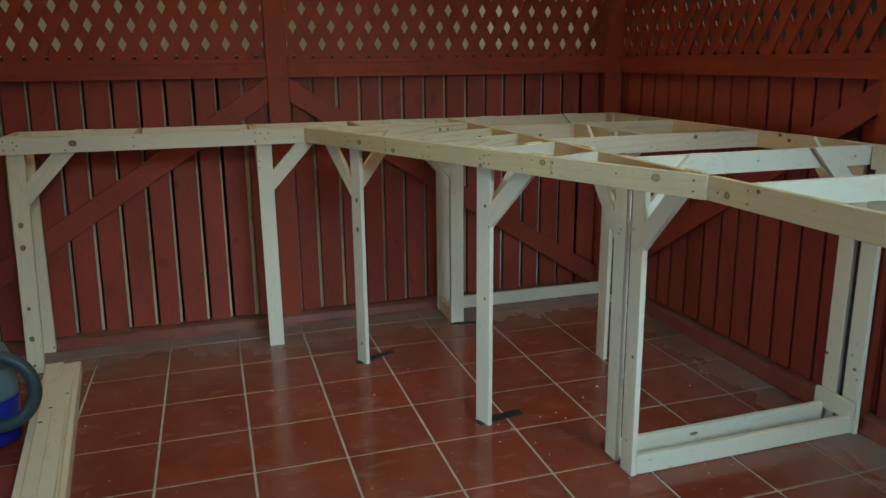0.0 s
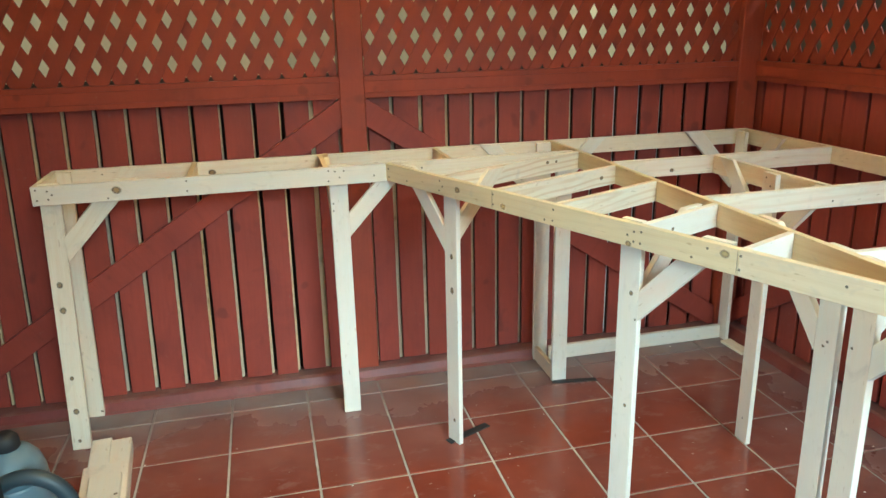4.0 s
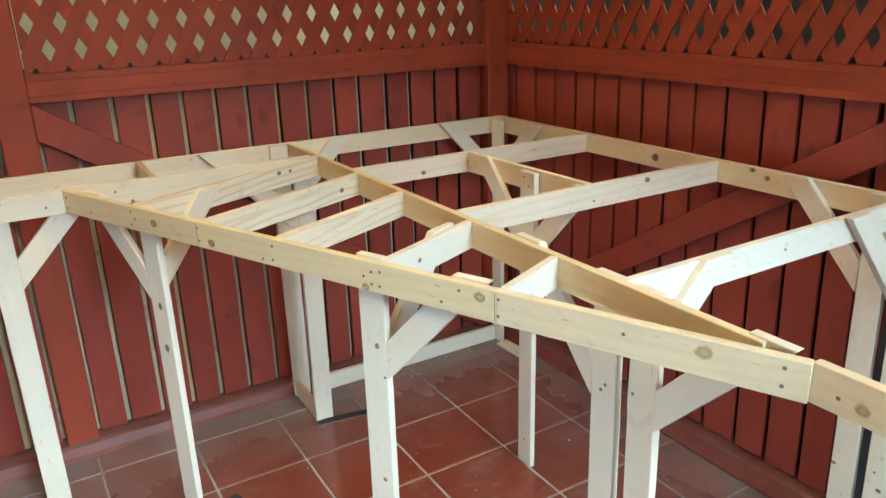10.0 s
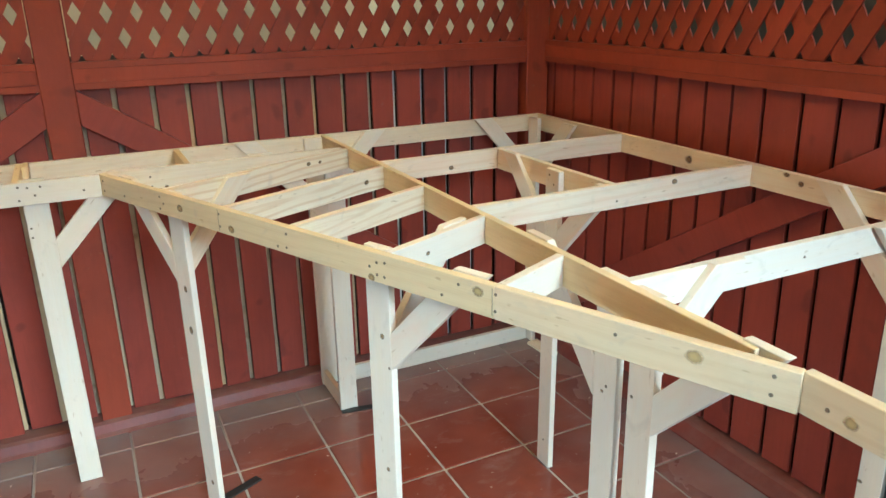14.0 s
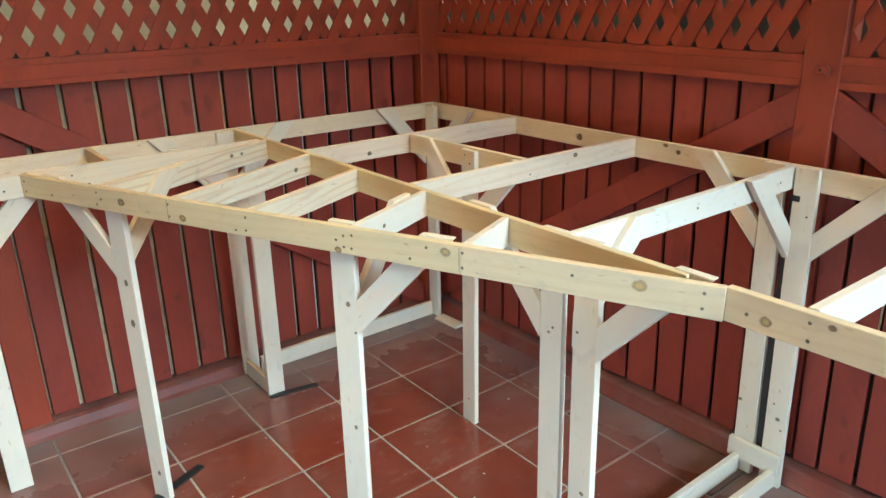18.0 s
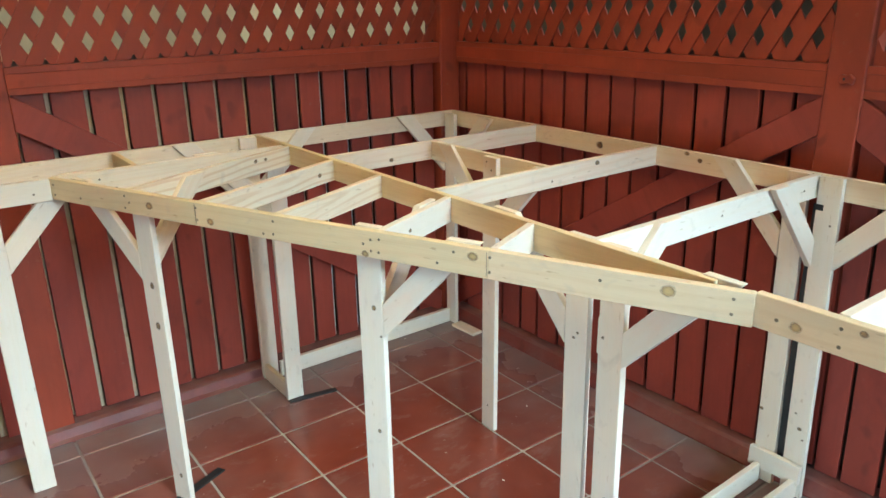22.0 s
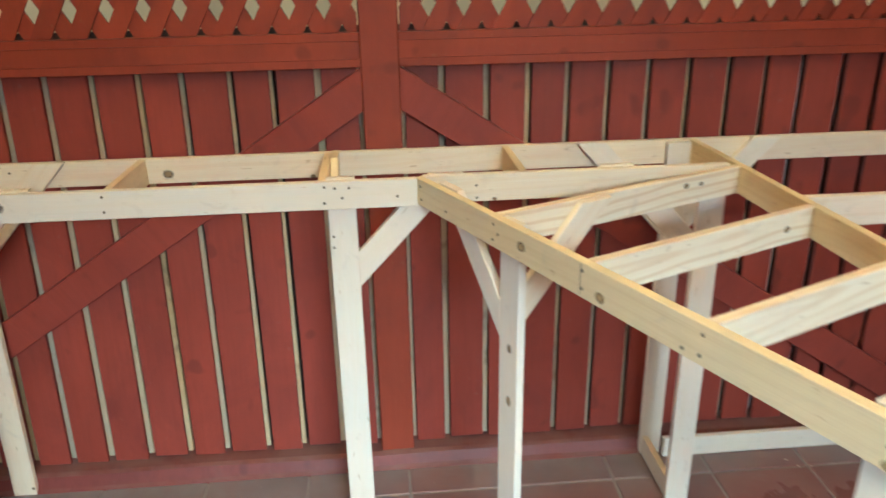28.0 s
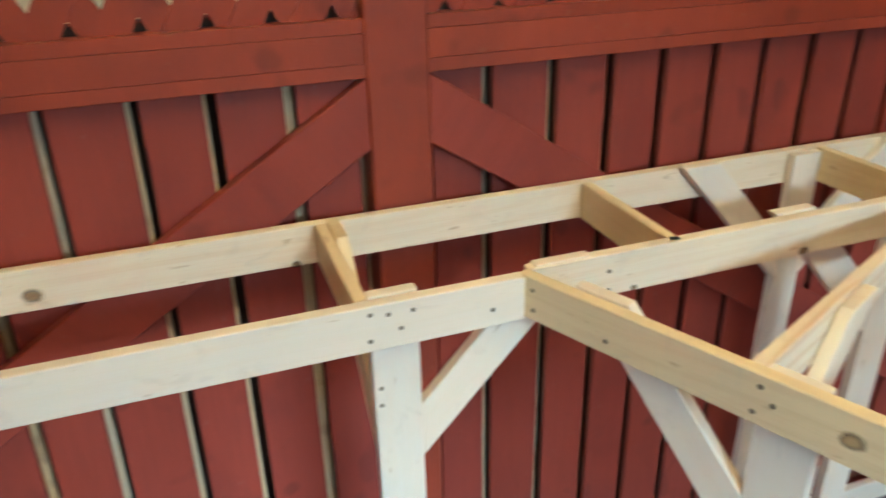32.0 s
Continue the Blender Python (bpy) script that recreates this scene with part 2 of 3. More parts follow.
GROUT = grout_material()
PLASTER = simple("pale_plaster", (0.90, 0.73, 0.42), 0.9, 0, 0.15, 3)
def batten_material(name, warm, fair, grey):
    """Bare battens, some amber and some weathered grey, darker in patches; also tinted as if daylit."""
    m, nt, b = material(name, 0.75, 0.3)
    piece = nt.nodes.new("ShaderNodeObjectInfo").outputs["Random"]
    long = noise_of(nt, mapped(nt, (1, 1, 0.5)), 6, 5, 0.6)
    c = ramp(nt, math_of(nt, "ADD", math_of(nt, "MULTIPLY", piece, 0.45), math_of(nt, "MULTIPLY", long, 0.6)),
             (0.20, warm), (0.45, fair), (0.75, grey))
    spot = noise_of(nt, mapped(nt, (1, 1, 0.6)), 16, 3)
    c = mix(nt, ramp(nt, spot, (0.60, (0, 0, 0)), (0.74, (0.6,) * 3)), c, (0.16, 0.09, 0.05))
    finish(nt, b, c, long, 0.2, 0.002)
    return m


BATTEN = batten_material("bare_batten_wood", (0.52, 0.33, 0.15), (0.62, 0.48, 0.30), (0.46, 0.39, 0.30))
# pale copy: daylight showing through these gaps is put into the colour
BATTEN_DAYLIT = batten_material("daylit_batten_wood", (0.66, 0.68, 0.66), (0.76, 0.80, 0.80), (0.58, 0.64, 0.68))
# amber is chosen so the unseen ceiling throws warm light down
CEILING = simple("amber_ceiling_tint", (0.62, 0.48, 0.26), 0.5, 0, 0.2, 4)
# near-black stand-in for the shade behind board gaps and lattice
DARK = simple("gap_black", (0.045, 0.03, 0.022), 0.9)
OLIVE_WALL = simple("olive_grey_wall", (0.13, 0.125, 0.088), 0.9, 0, 0.3, 3)
GROUND = simple("bare_ground", (0.25, 0.22, 0.18), 0.95, 0, 0.3, 2)


def tile_material():
    m, nt, b = material("red_clay_tile", 0.3, 0.5)
    pos = mapped(nt, (1, 1, 1), True, False)
    own = mapped(nt, (1, 1, 1))
    cloud = noise_of(nt, own, 3.2, 3)
    c = ramp(nt, cloud, (0.3, (0.190, 0.036, 0.020)), (0.7, (0.27, 0.060, 0.032)))
    tint = nt.nodes.new("ShaderNodeObjectInfo").outputs["Random"]
    c = mix(nt, math_of(nt, "MULTIPLY", tint, 0.45), c, (0.185, 0.034, 0.022))
    blotch = noise_of(nt, pos, 2.4, 5, 0.6, 0.6)
    c = mix(nt, ramp(nt, blotch, (0.48, (0, 0, 0)), (0.72, (0.55,) * 3)), c, (0.125, 0.034, 0.024))
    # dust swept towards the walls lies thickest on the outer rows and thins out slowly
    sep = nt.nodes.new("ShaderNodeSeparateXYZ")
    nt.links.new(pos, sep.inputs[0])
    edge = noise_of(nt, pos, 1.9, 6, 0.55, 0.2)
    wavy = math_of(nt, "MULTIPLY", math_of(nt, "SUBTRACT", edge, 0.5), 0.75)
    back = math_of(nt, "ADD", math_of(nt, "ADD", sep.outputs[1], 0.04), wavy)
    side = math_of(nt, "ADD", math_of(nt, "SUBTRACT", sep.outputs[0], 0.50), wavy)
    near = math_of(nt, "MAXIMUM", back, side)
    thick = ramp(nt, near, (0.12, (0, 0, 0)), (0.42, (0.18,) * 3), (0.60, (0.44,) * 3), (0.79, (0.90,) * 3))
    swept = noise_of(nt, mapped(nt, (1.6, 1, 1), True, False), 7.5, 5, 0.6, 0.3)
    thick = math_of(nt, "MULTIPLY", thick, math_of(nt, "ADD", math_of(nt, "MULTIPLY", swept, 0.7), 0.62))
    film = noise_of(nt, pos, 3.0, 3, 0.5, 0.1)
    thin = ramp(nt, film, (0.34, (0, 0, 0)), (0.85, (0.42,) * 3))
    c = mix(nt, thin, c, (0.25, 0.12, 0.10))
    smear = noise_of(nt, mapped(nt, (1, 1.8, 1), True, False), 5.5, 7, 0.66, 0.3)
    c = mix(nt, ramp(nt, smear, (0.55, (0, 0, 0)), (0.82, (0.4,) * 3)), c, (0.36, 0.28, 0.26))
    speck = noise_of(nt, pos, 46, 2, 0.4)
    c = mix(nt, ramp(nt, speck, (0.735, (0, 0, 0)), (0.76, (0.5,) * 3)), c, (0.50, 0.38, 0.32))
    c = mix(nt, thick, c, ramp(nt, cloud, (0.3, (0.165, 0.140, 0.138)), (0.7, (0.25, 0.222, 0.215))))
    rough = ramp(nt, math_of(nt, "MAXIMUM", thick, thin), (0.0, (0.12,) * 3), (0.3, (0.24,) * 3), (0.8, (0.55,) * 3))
    finish(nt, b, c, cloud, 0.06, 0.002, rough)
    return m


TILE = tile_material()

# ---- building helpers ----
WORLD = {}


def place(ob, m, parent=None):
    """Puts ob at the world pose m, under parent."""
    WORLD[ob.name] = m
    if parent is not None:
        ob.parent = parent
        ob.matrix_basis = WORLD[parent.name].inverted() @ m
    else:
        ob.matrix_basis = m
    return ob


def thing(name, at, label, category, group="", kind=""):
    return place(tagged(new(name), label, category, group, kind), Matrix.Translation(at))


def part(name, bm, mat, parent, label="", m=None):
    me = bpy.data.meshes.new(name)
    bm.to_mesh(me)
    bm.free()
    me.materials.append(mat)
    ob = new(name, me)
    if label:
        tagged(ob, label)
    return place(ob, m or Matrix(), parent)


def prism(poly, thick, bevel=0.0015):
    """A flat piece: the outline poly in its own x and z, thick along y, with eased edges."""
    bm = bmesh.new()
    low = [bm.verts.new((u, -thick / 2, v)) for u, v in poly]
    face = bm.faces.new(low)
    out = bmesh.ops.extrude_face_region(bm, geom=[face])
    bmesh.ops.translate(bm, verts=[g for g in out["geom"] if isinstance(g, bmesh.types.BMVert)], vec=(0, thick, 0))
    bmesh.ops.recalc_face_normals(bm, faces=bm.faces)
    if bevel:
        bmesh.ops.bevel(bm, geom=list(bm.edges), offset=bevel, segments=1, affect="EDGES")
    return bm


def box(x0, x1, y0, y1, z0, z1, bevel=0.002):
    bm = bmesh.new()
    bmesh.ops.create_cube(bm, size=1)
    for v in bm.verts:
        v.co = ((x0 + x1) / 2 + v.co.x * (x1 - x0), (y0 + y1) / 2 + v.co.y * (y1 - y0), (z0 + z1) / 2 + v.co.z * (z1 - z0))
    if bevel:
        bmesh.ops.bevel(bm, geom=list(bm.edges), offset=bevel, segments=1, affect="EDGES")
    return bm


def axes(origin, ex, ez):
    ex, ez = Vector(ex).normalized(), Vector(ez).normalized()
    ey = ez.cross(ex)
    m = Matrix((ex, ey, ez)).transposed().to_4x4()
    m.translation = origin
    return m


W, TH = 0.071, 0.020
TOP = 1.085


def disc(r, h=0.0012, n=10, squash=1.0):
    bm = bmesh.new()
    bmesh.ops.create_cone(bm, cap_ends=True, segments=n, radius1=r, radius2=r * 0.85, depth=h)
    bmesh.ops.scale(bm, vec=(1, squash, 1), verts=bm.verts)
    return bm


def screws(board, normal, places):
    """Screw heads on a board's face, at world places."""
    for p in places:
        m = Vector(normal).to_track_quat("Z", "Y").to_matrix().to_4x4()
        m.translation = p
        part("screw", disc(0.0038), SCREW, board, "dark steel screw head", m)


def knot_material(name, heart, body, rim, skirt):
    """A knot: a tan heart with a fine dark rim."""
    m, nt, b = material(name, 0.6, 0.3)
    off = nt.nodes.new("ShaderNodeVectorMath")
    off.operation = "DISTANCE"
    off.inputs[1].default_value = (0.5, 0.5, 0.5)
    g = nt.nodes.new("ShaderNodeTexCoord").outputs["Generated"]
    flat = nt.nodes.new("ShaderNodeMapping")
    flat.inputs["Scale"].default_value = (1, 1, 0)
    flat.inputs["Location"].default_value = (0, 0, 0.5)
    nt.links.new(g, flat.inputs["Vector"])
    nt.links.new(flat.outputs[0], off.inputs[0])
    wob = math_of(nt, "ADD", off.outputs["Value"], math_of(nt, "MULTIPLY", noise_of(nt, mapped(nt, (1, 1, 1)), 60, 3), 0.22))
    finish(nt, b, ramp(nt, wob, (0.10, heart), (0.24, body), (0.36, rim), (0.48, skirt)))
    nt.links.new(ramp(nt, wob, (0.16, (0.72,) * 3), (0.33, (0.46,) * 3), (0.48, (0, 0, 0))), b.inputs["Alpha"])
    return m


KNOT = knot_material("dark_knot_wood", (0.27, 0.17, 0.09), (0.42, 0.29, 0.16), (0.40, 0.28, 0.16), (0.62, 0.50, 0.35))
KNOT_SOFT = knot_material("amber_knot_wood", (0.50, 0.34, 0.17), (0.55, 0.39, 0.20), (0.48, 0.33, 0.17), (0.60, 0.45, 0.27))
KNOT_PALE = knot_material("pale_knot_wood", (0.58, 0.43, 0.20), (0.62, 0.48, 0.24), (0.60, 0.45, 0.24), (0.68, 0.55, 0.36))


def knot(board, normal, p, r=0.017, squash=0.8, mat=None):
    m = Vector(normal).to_track_quat("Z", "Y").to_matrix().to_4x4()
    m.translation = p
    part("knot", disc(r * 1.3, 0.0007, 20, squash), mat or KNOT, board, "dark brown wood knot", m)


def rail(name, parent, p0, p1, mat=None, top=TOP, w=W, label=""):
    """A board on edge between two plan points."""
    d = Vector((p1[0] - p0[0], p1[1] - p0[1], 0))
    poly = [(0, 0), (d.length, 0), (d.length, w), (0, w)]
    return part(name, prism(poly, TH), mat or PINE, parent, label, axes((p0[0], p0[1], top - w), d, (0, 0, 1)))


def leg(parent, p, along, top=1.0, mat=None, name="leg", w=W, lean=0.0, tip=(0.0, 0.0)):
    """An upright board; p is the middle of its foot, along the way its broad side runs. lean: how far its head stands along it; tip: how far in plan."""
    along = Vector((along[0], along[1], 0)).normalized()
    up = Vector((tip[0], tip[1], top)) + along * lean
    poly = [(0, -w / 2), (up.length, -w / 2), (up.length, w / 2), (0, w / 2)]
    across = along - up * (along.dot(up) / up.length_squared)
    return part(name, prism(poly, TH), mat or PINE_PALE, parent, "", axes((p[0], p[1], 0), up, across))


def brace(parent, p, way, low=0.797, top=TOP + 0.004, h=0.092, slope=1.08, mat=None, run=9.0):
    """A knee brace that leaves a leg's edge at the plan point p and climbs along way to the height top."""
    way = Vector((way[0], way[1], 0)).normalized()
    a = math.atan(slope)
    pts = [(0, low), (0, low + h), ((top - low - h) / slope, top)]
    if run < (top - low) / slope:
        pts += [(run, top), (run, low + run * slope)]
    else:
        pts += [((top - low) / slope, top)]
    rot = [(s * math.cos(a) + (z - low) * math.sin(a), -s * math.sin(a) + (z - low) * math.cos(a)) for s, z in pts]
    ex = way * math.cos(a) + Vector((0, 0, math.sin(a)))
    ez = -way * math.sin(a) + Vector((0, 0, math.cos(a)))
    return part("brace", prism(rot[::-1], TH), mat or PINE_PALE, parent, "", axes((p[0], p[1], low), ex, ez))


# ---- walls ----
def slat_mesh(x, lean, pitch, x0, x1, z0, z1, y0, y1):
    """A lattice slat through (x, z0), cut to the panel; None where it misses it."""
    half, run = 0.2857 * pitch, pitch / 2 / 0.0858
    h = z1 - z0 + 0.1
    bm = bmesh.new()
    quad = [(x - half - lean * run * 0.05, z0 - 0.05), (x + half - lean * run * 0.05, z0 - 0.05),
            (x + half + lean * run * (h - 0.05), z0 - 0.05 + h), (x - half + lean * run * (h - 0.05), z0 - 0.05 + h)]
    f = bm.faces.new([bm.verts.new((u, y0, v)) for u, v in quad])
    for co, no in (((x0, 0, 0), (-1, 0, 0)), ((x1, 0, 0), (1, 0, 0)), ((0, 0, z0), (0, 0, -1)), ((0, 0, z1), (0, 0, 1))):
        bmesh.ops.bisect_plane(bm, geom=bm.verts[:] + bm.edges[:] + bm.faces[:], plane_co=co, plane_no=no, clear_outer=True)
    if not bm.faces:
        bm.free()
        return None
    out = bmesh.ops.extrude_face_region(bm, geom=bm.faces[:])
    bmesh.ops.translate(bm, verts=[g for g in out["geom"] if isinstance(g, bmesh.types.BMVert)], vec=(0, y1 - y0, 0))
    bmesh.ops.recalc_face_normals(bm, faces=bm.faces)
    return bm


def fence_wall(name, m, x0, x1, posts, gaps, phase, label, wide=0.108, braces=(), battens=True, fan=lambda x: 0.0, apron=0.047, pitches=(0.0945, 0.097)):
    """A wall of upright boards below a beam and lattice above it; its own x runs along it and y out of the room."""
    rnd = random.Random(len(name))
    wall = place(tagged(new(name), label, "wall", kind="structure"), m)
    for x in posts:
        part("post", box(x - wide / 2, x + wide / 2, 0, 0.10, 0, 2.85, 0.004), RED_WARM_LIT, wall, "", m)
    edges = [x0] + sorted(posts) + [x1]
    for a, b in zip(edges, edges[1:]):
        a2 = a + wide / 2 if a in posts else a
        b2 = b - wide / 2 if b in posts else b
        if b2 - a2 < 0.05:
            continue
        part("beam", box(a2, b2, 0.003, 0.075, 1.3351, 1.3828, 0.001), RED_WARM_LIT, wall, "", m)
        part("beam_strip", box(a2, b2, 0.0032, 0.075, 1.3832, 1.405, 0.0008), RED_WARM_LIT, wall, "", m)
        part("beam_strip", box(a2, b2, 0.0034, 0.075, 1.312, 1.3348, 0.0008), RED_WARM_LIT, wall, "", m)
        part("top_beam", box(a2, b2, 0.005, 0.075, 2.20, 2.85, 0.003), RED_WARM_LIT, wall, "", m)
        # added dark strip: the lowest row of holes shows no light
        part("lattice_rail", box(a2, b2, 0.0435, 0.060, 1.396, 1.421, 0.002), DARK, wall, "dark strip added to blacken the lowest lattice holes", m)
        pitch = pitches[0] if a2 < -0.8 else pitches[-1]
        n = 0
        while True:
            u = a2 + (n - 7) * pitch + (phase - a2) % pitch
            if u > b2 + 0.6:
                break
            for lean, y in ((1, 0.020), (-1, 0.0268)):
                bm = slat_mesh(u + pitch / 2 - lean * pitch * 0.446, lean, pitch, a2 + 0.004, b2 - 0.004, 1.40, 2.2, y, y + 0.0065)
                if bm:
                    part("lattice_slat", bm, RED_WARM_LIT, wall, "", m)
            n += 1
    for a, b in zip(gaps, gaps[1:]):
        reach = lambda x: -0.007 if x < -2.0 else -0.004 if x < -0.9 else 0.010 if x < 0.95 else 0.001
        g = 0.0088 + 0.0016 * rnd.random() if battens else 0.0052 + 0.0026 * rnd.random()
        z0 = 0.050 + 0.012 * rnd.random()
        y0 = 0.034 + 0.003 * rnd.random()
        lean = m @ Matrix.Translation((a, 0, 1.30)) @ pose(0, 0, 0, 0, fan(a), 0) @ Matrix.Translation((-a, 0, -1.30))
        part("board", box(a + g, b - g, y0, y0 + 0.015, z0, 1.33, 0.002), RED, wall, "", lean)
        if battens:
            # past x 0.5 the pale copy stands for daylight in the gaps
            part("batten", box(a - 0.034, a + reach(a), 0.064, 0.082, 0.050, 1.40, 0.002), BATTEN_DAYLIT if a > 0.5 else BATTEN, wall, "bare unpainted wood batten", lean)
    foot = [(-apron, -0.012), (0.10, -0.012), (0.10, 0.050), (-0.006, 0.049), (-0.020, 0.043), (-apron + 0.010, 0.012), (-apron, 0.002)]
    n = int((x1 - x0) / 0.06)
    bm = bmesh.new()
    rows = []
    for k in range(n + 1):
        u = x0 + (x1 - x0) * k / n
        wave = [0.004 * noise.noise(Vector((u * 3.1 + len(name), 7.0 * q, 0.3))) if 2 < q else 0.0 for q in range(len(foot))]
        rows.append([bm.verts.new((u, y + w, z + (w * 0.6 if q < 6 else 0.0))) for q, ((y, z), w) in enumerate(zip(foot, wave))])
    for a, b in zip(rows, rows[1:]):
        for q in range(len(foot)):
            bm.faces.new((a[q], b[q], b[(q + 1) % len(foot)], a[(q + 1) % len(foot)]))
    bm.faces.new(rows[0][::-1])
    bm.faces.new(rows[-1])
    bmesh.ops.recalc_face_normals(bm, faces=bm.faces)
    part("plinth", bm, PLINTH, wall, "dusty red mortar skirting, sloped", m)
    # dark sheet added behind the boards to keep their gaps black
    part("sheathing", box(x0, x1, 0.125, 0.14, 0.0, 1.39, 0), DARK, wall, "dark sheet added so the gaps between boards look black", m)
    for x, lean, length in braces:
        poly = [(0, 0), (0, -0.122), (length, -0.122 - 0.647 * length), (length, -0.647 * length)]
        a = math.atan(-0.647)
        rot = [(s * math.cos(a) + z * math.sin(a), -s * math.sin(a) + z * math.cos(a)) for s, z in poly]
        ex = Vector((lean * math.cos(a), 0, math.sin(a)))
        ez = Vector((-lean * math.sin(a), 0, math.cos(a)))
        part("brace", prism(rot, 0.026, 0.002), RED, wall, "", m @ axes((x + lean * wide / 2, 0.018, 1.312), ex, ez))
    return wall


BACK = Matrix.Translation((0, 0.832, 0))
back_gaps = [-3.28 + 0.1205 * i for i in range(10)] + [-2.08, -1.962, -1.843, -1.726, -1.607, -1.483, -1.358, -1.240, -1.109, -0.994, -0.869, -0.750, -0.636,
             -0.521, -0.391, -0.271, -0.155, -0.036, 0.084, 0.204, 0.325, 0.438, 0.549, 0.674, 0.788, 0.911, 1.03, 1.16]
fence_wall("wall_north", BACK, -3.3, 1.25, [-0.693, -2.63], back_gaps, -0.554,
           "red-painted board wall with lattice above and diagonal braces", braces=((-0.693, -1, 1.75), (-0.693, 1, 1.80)), fan=lambda x: 1.9 * max(0.0, min(1.0, -x - 0.8)))
RIGHT = axes((1.252, 0.93, 0), (0.0175, -1, 0), (0, 0, 1))
right_gaps = [0.02, 0.141, 0.283, 0.413, 0.539, 0.651, 0.780, 0.901, 1.026, 1.141, 1.268, 1.405, 1.528, 1.655, 1.764, 1.868, 1.975] + [2.062 + 0.1205 * i for i in range(26)]
fence_wall("wall_east", RIGHT, 0.0, 5.2, [1.922, 3.86], right_gaps, 1.336,
           "red-painted board wall with lattice above and diagonal braces", 0.114, ((1.922, -1, 1.78), (1.922, 1, 1.75)), False, lambda x: -1.5 * max(0.0, min(1.0, x - 0.2)), 0.056, (0.0957,))
corner = place(tagged(new("corner_post"), "red-painted square timber corner post", "post", kind="structure"), Matrix.Translation((1.2, 0.85, 0)))
part("post", box(1.165, 1.275, 0.822, 0.95, 0, 2.85, 0.004), RED_WARM_LIT, corner)

# unseen wall; the opening's height trims how far the side lamp reaches
west = place(tagged(new("wall_west"), "unseen plain red wall, its opening trimming the side lamp", "wall", kind="structure"), Matrix.Translation((-3.3, 0, 0)))
part("panel", box(-3.4, -3.3, -1.1, 0.95, 0, 2.85), RED, west)
part("parapet", box(-3.4, -3.3, -4.3, -1.1, 0, 0.46), RED, west)
part("lintel", box(-3.4, -3.3, -4.3, -1.1, 1.02, 2.85), RED, west)
# unseen ceiling; its front edge also holds daylight back
ceiling = part("ceiling", box(-3.4, 1.5, -3.0, 1.05, 2.85, 2.92), CEILING, None)
tagged(ceiling, "unseen ceiling, amber to warm the light it throws down", "ceiling", kind="structure")

# unseen beam, added where it keeps daylight off the upper north wall
cutoff_beam = part("eave_beam", box(-3.4, 1.5, -3.08, -3.0, 2.42, 2.92, 0.004), RED_WARM_LIT, None)
tagged(cutoff_beam, "unseen beam added at the front to shade the upper wall", "beam", kind="structure")

# beyond the walls
ground = part("ground", box(-60, 60, -60, 60, -0.5, -0.06), GROUND, None)
tagged(ground, "bare earth ground round the porch", "ground", kind="structure")
# both backdrops are placed to fit what each lattice shows the camera
out1 = part("backdrop", box(-6, 2.36, 2.6, 2.75, -0.06, 2.6), PLASTER, None)
tagged(out1, "pale plastered boundary wall outside the lattice", "wall", kind="structure")
out2 = part("backdrop", box(2.362, 2.56, -6, 2.8, -0.06, 2.8), OLIVE_WALL, None)
tagged(out2, "grey-olive boundary wall outside the lattice", "wall", kind="structure")

# ---- the table frame ----
frame_top = thing("table_frame", (0, 0, 0), "unfinished L-shaped pine table frame of planed boards standing on tiles", "table frame")
F = frame_top
DL, DR = Vector((-0.605, 0.512, 0)), Vector((0.240, -1.385, 0))
D = (DR - DL).normalized()
N = Vector((-D.y, D.x, 0))  # into the frame


def on_diag(s, off=0.0):
    p = DL + D * s + N * off
    return (p.x, p.y)


if N.x < 0:
    N = -N
RX = lambda y: 1.222 + 0.0175 * (0.83 - y)  # middle of the long rail beside the east wall
GX = lambda y: 0.208 + 0.015 * (0.83 - y)  # middle of the long inner beam

front_rail = rail("front_rail", F, (-1.905, 0.512), (-0.615, 0.512), PINE_PALE)
back_rail = rail("back_rail", F, (-1.905, 0.815), (0.17, 0.815), PINE)
rail("back_rail", F, (0.172, 0.815), (1.232, 0.815), PINE)
end_rail = rail("end_rail", F, (-1.895, 0.523), (-1.895, 0.804), PINE)
for x in (-1.362, -0.85, -0.345):
    rail("joist", F, (x, 0.523), (x, 0.804), PINE_YELLOW)
ext = rail("inner_rail", F, (-0.60, 0.530), (0.19, 0.530), PINE)
side_rail = rail("side_rail", F, (RX(0.804), 0.804), (RX(-2.3), -2.3), PINE)
beam = rail("long_beam", F, (GX(0.804), 0.804), (GX(-1.30), -1.30), PINE_YELLOW)
diag = rail("diagonal_rail", F, on_diag(-0.012), on_diag(1.527), PINE_YELLOW, w=0.068)
diag2 = rail("diagonal_rail", F, on_diag(1.5276), on_diag(2.073), PINE_PEACH, w=0.068)
front2 = rail("front_rail", F, (0.2475, -1.3795), (0.262, -2.3), PINE_PEACH, w=0.068)

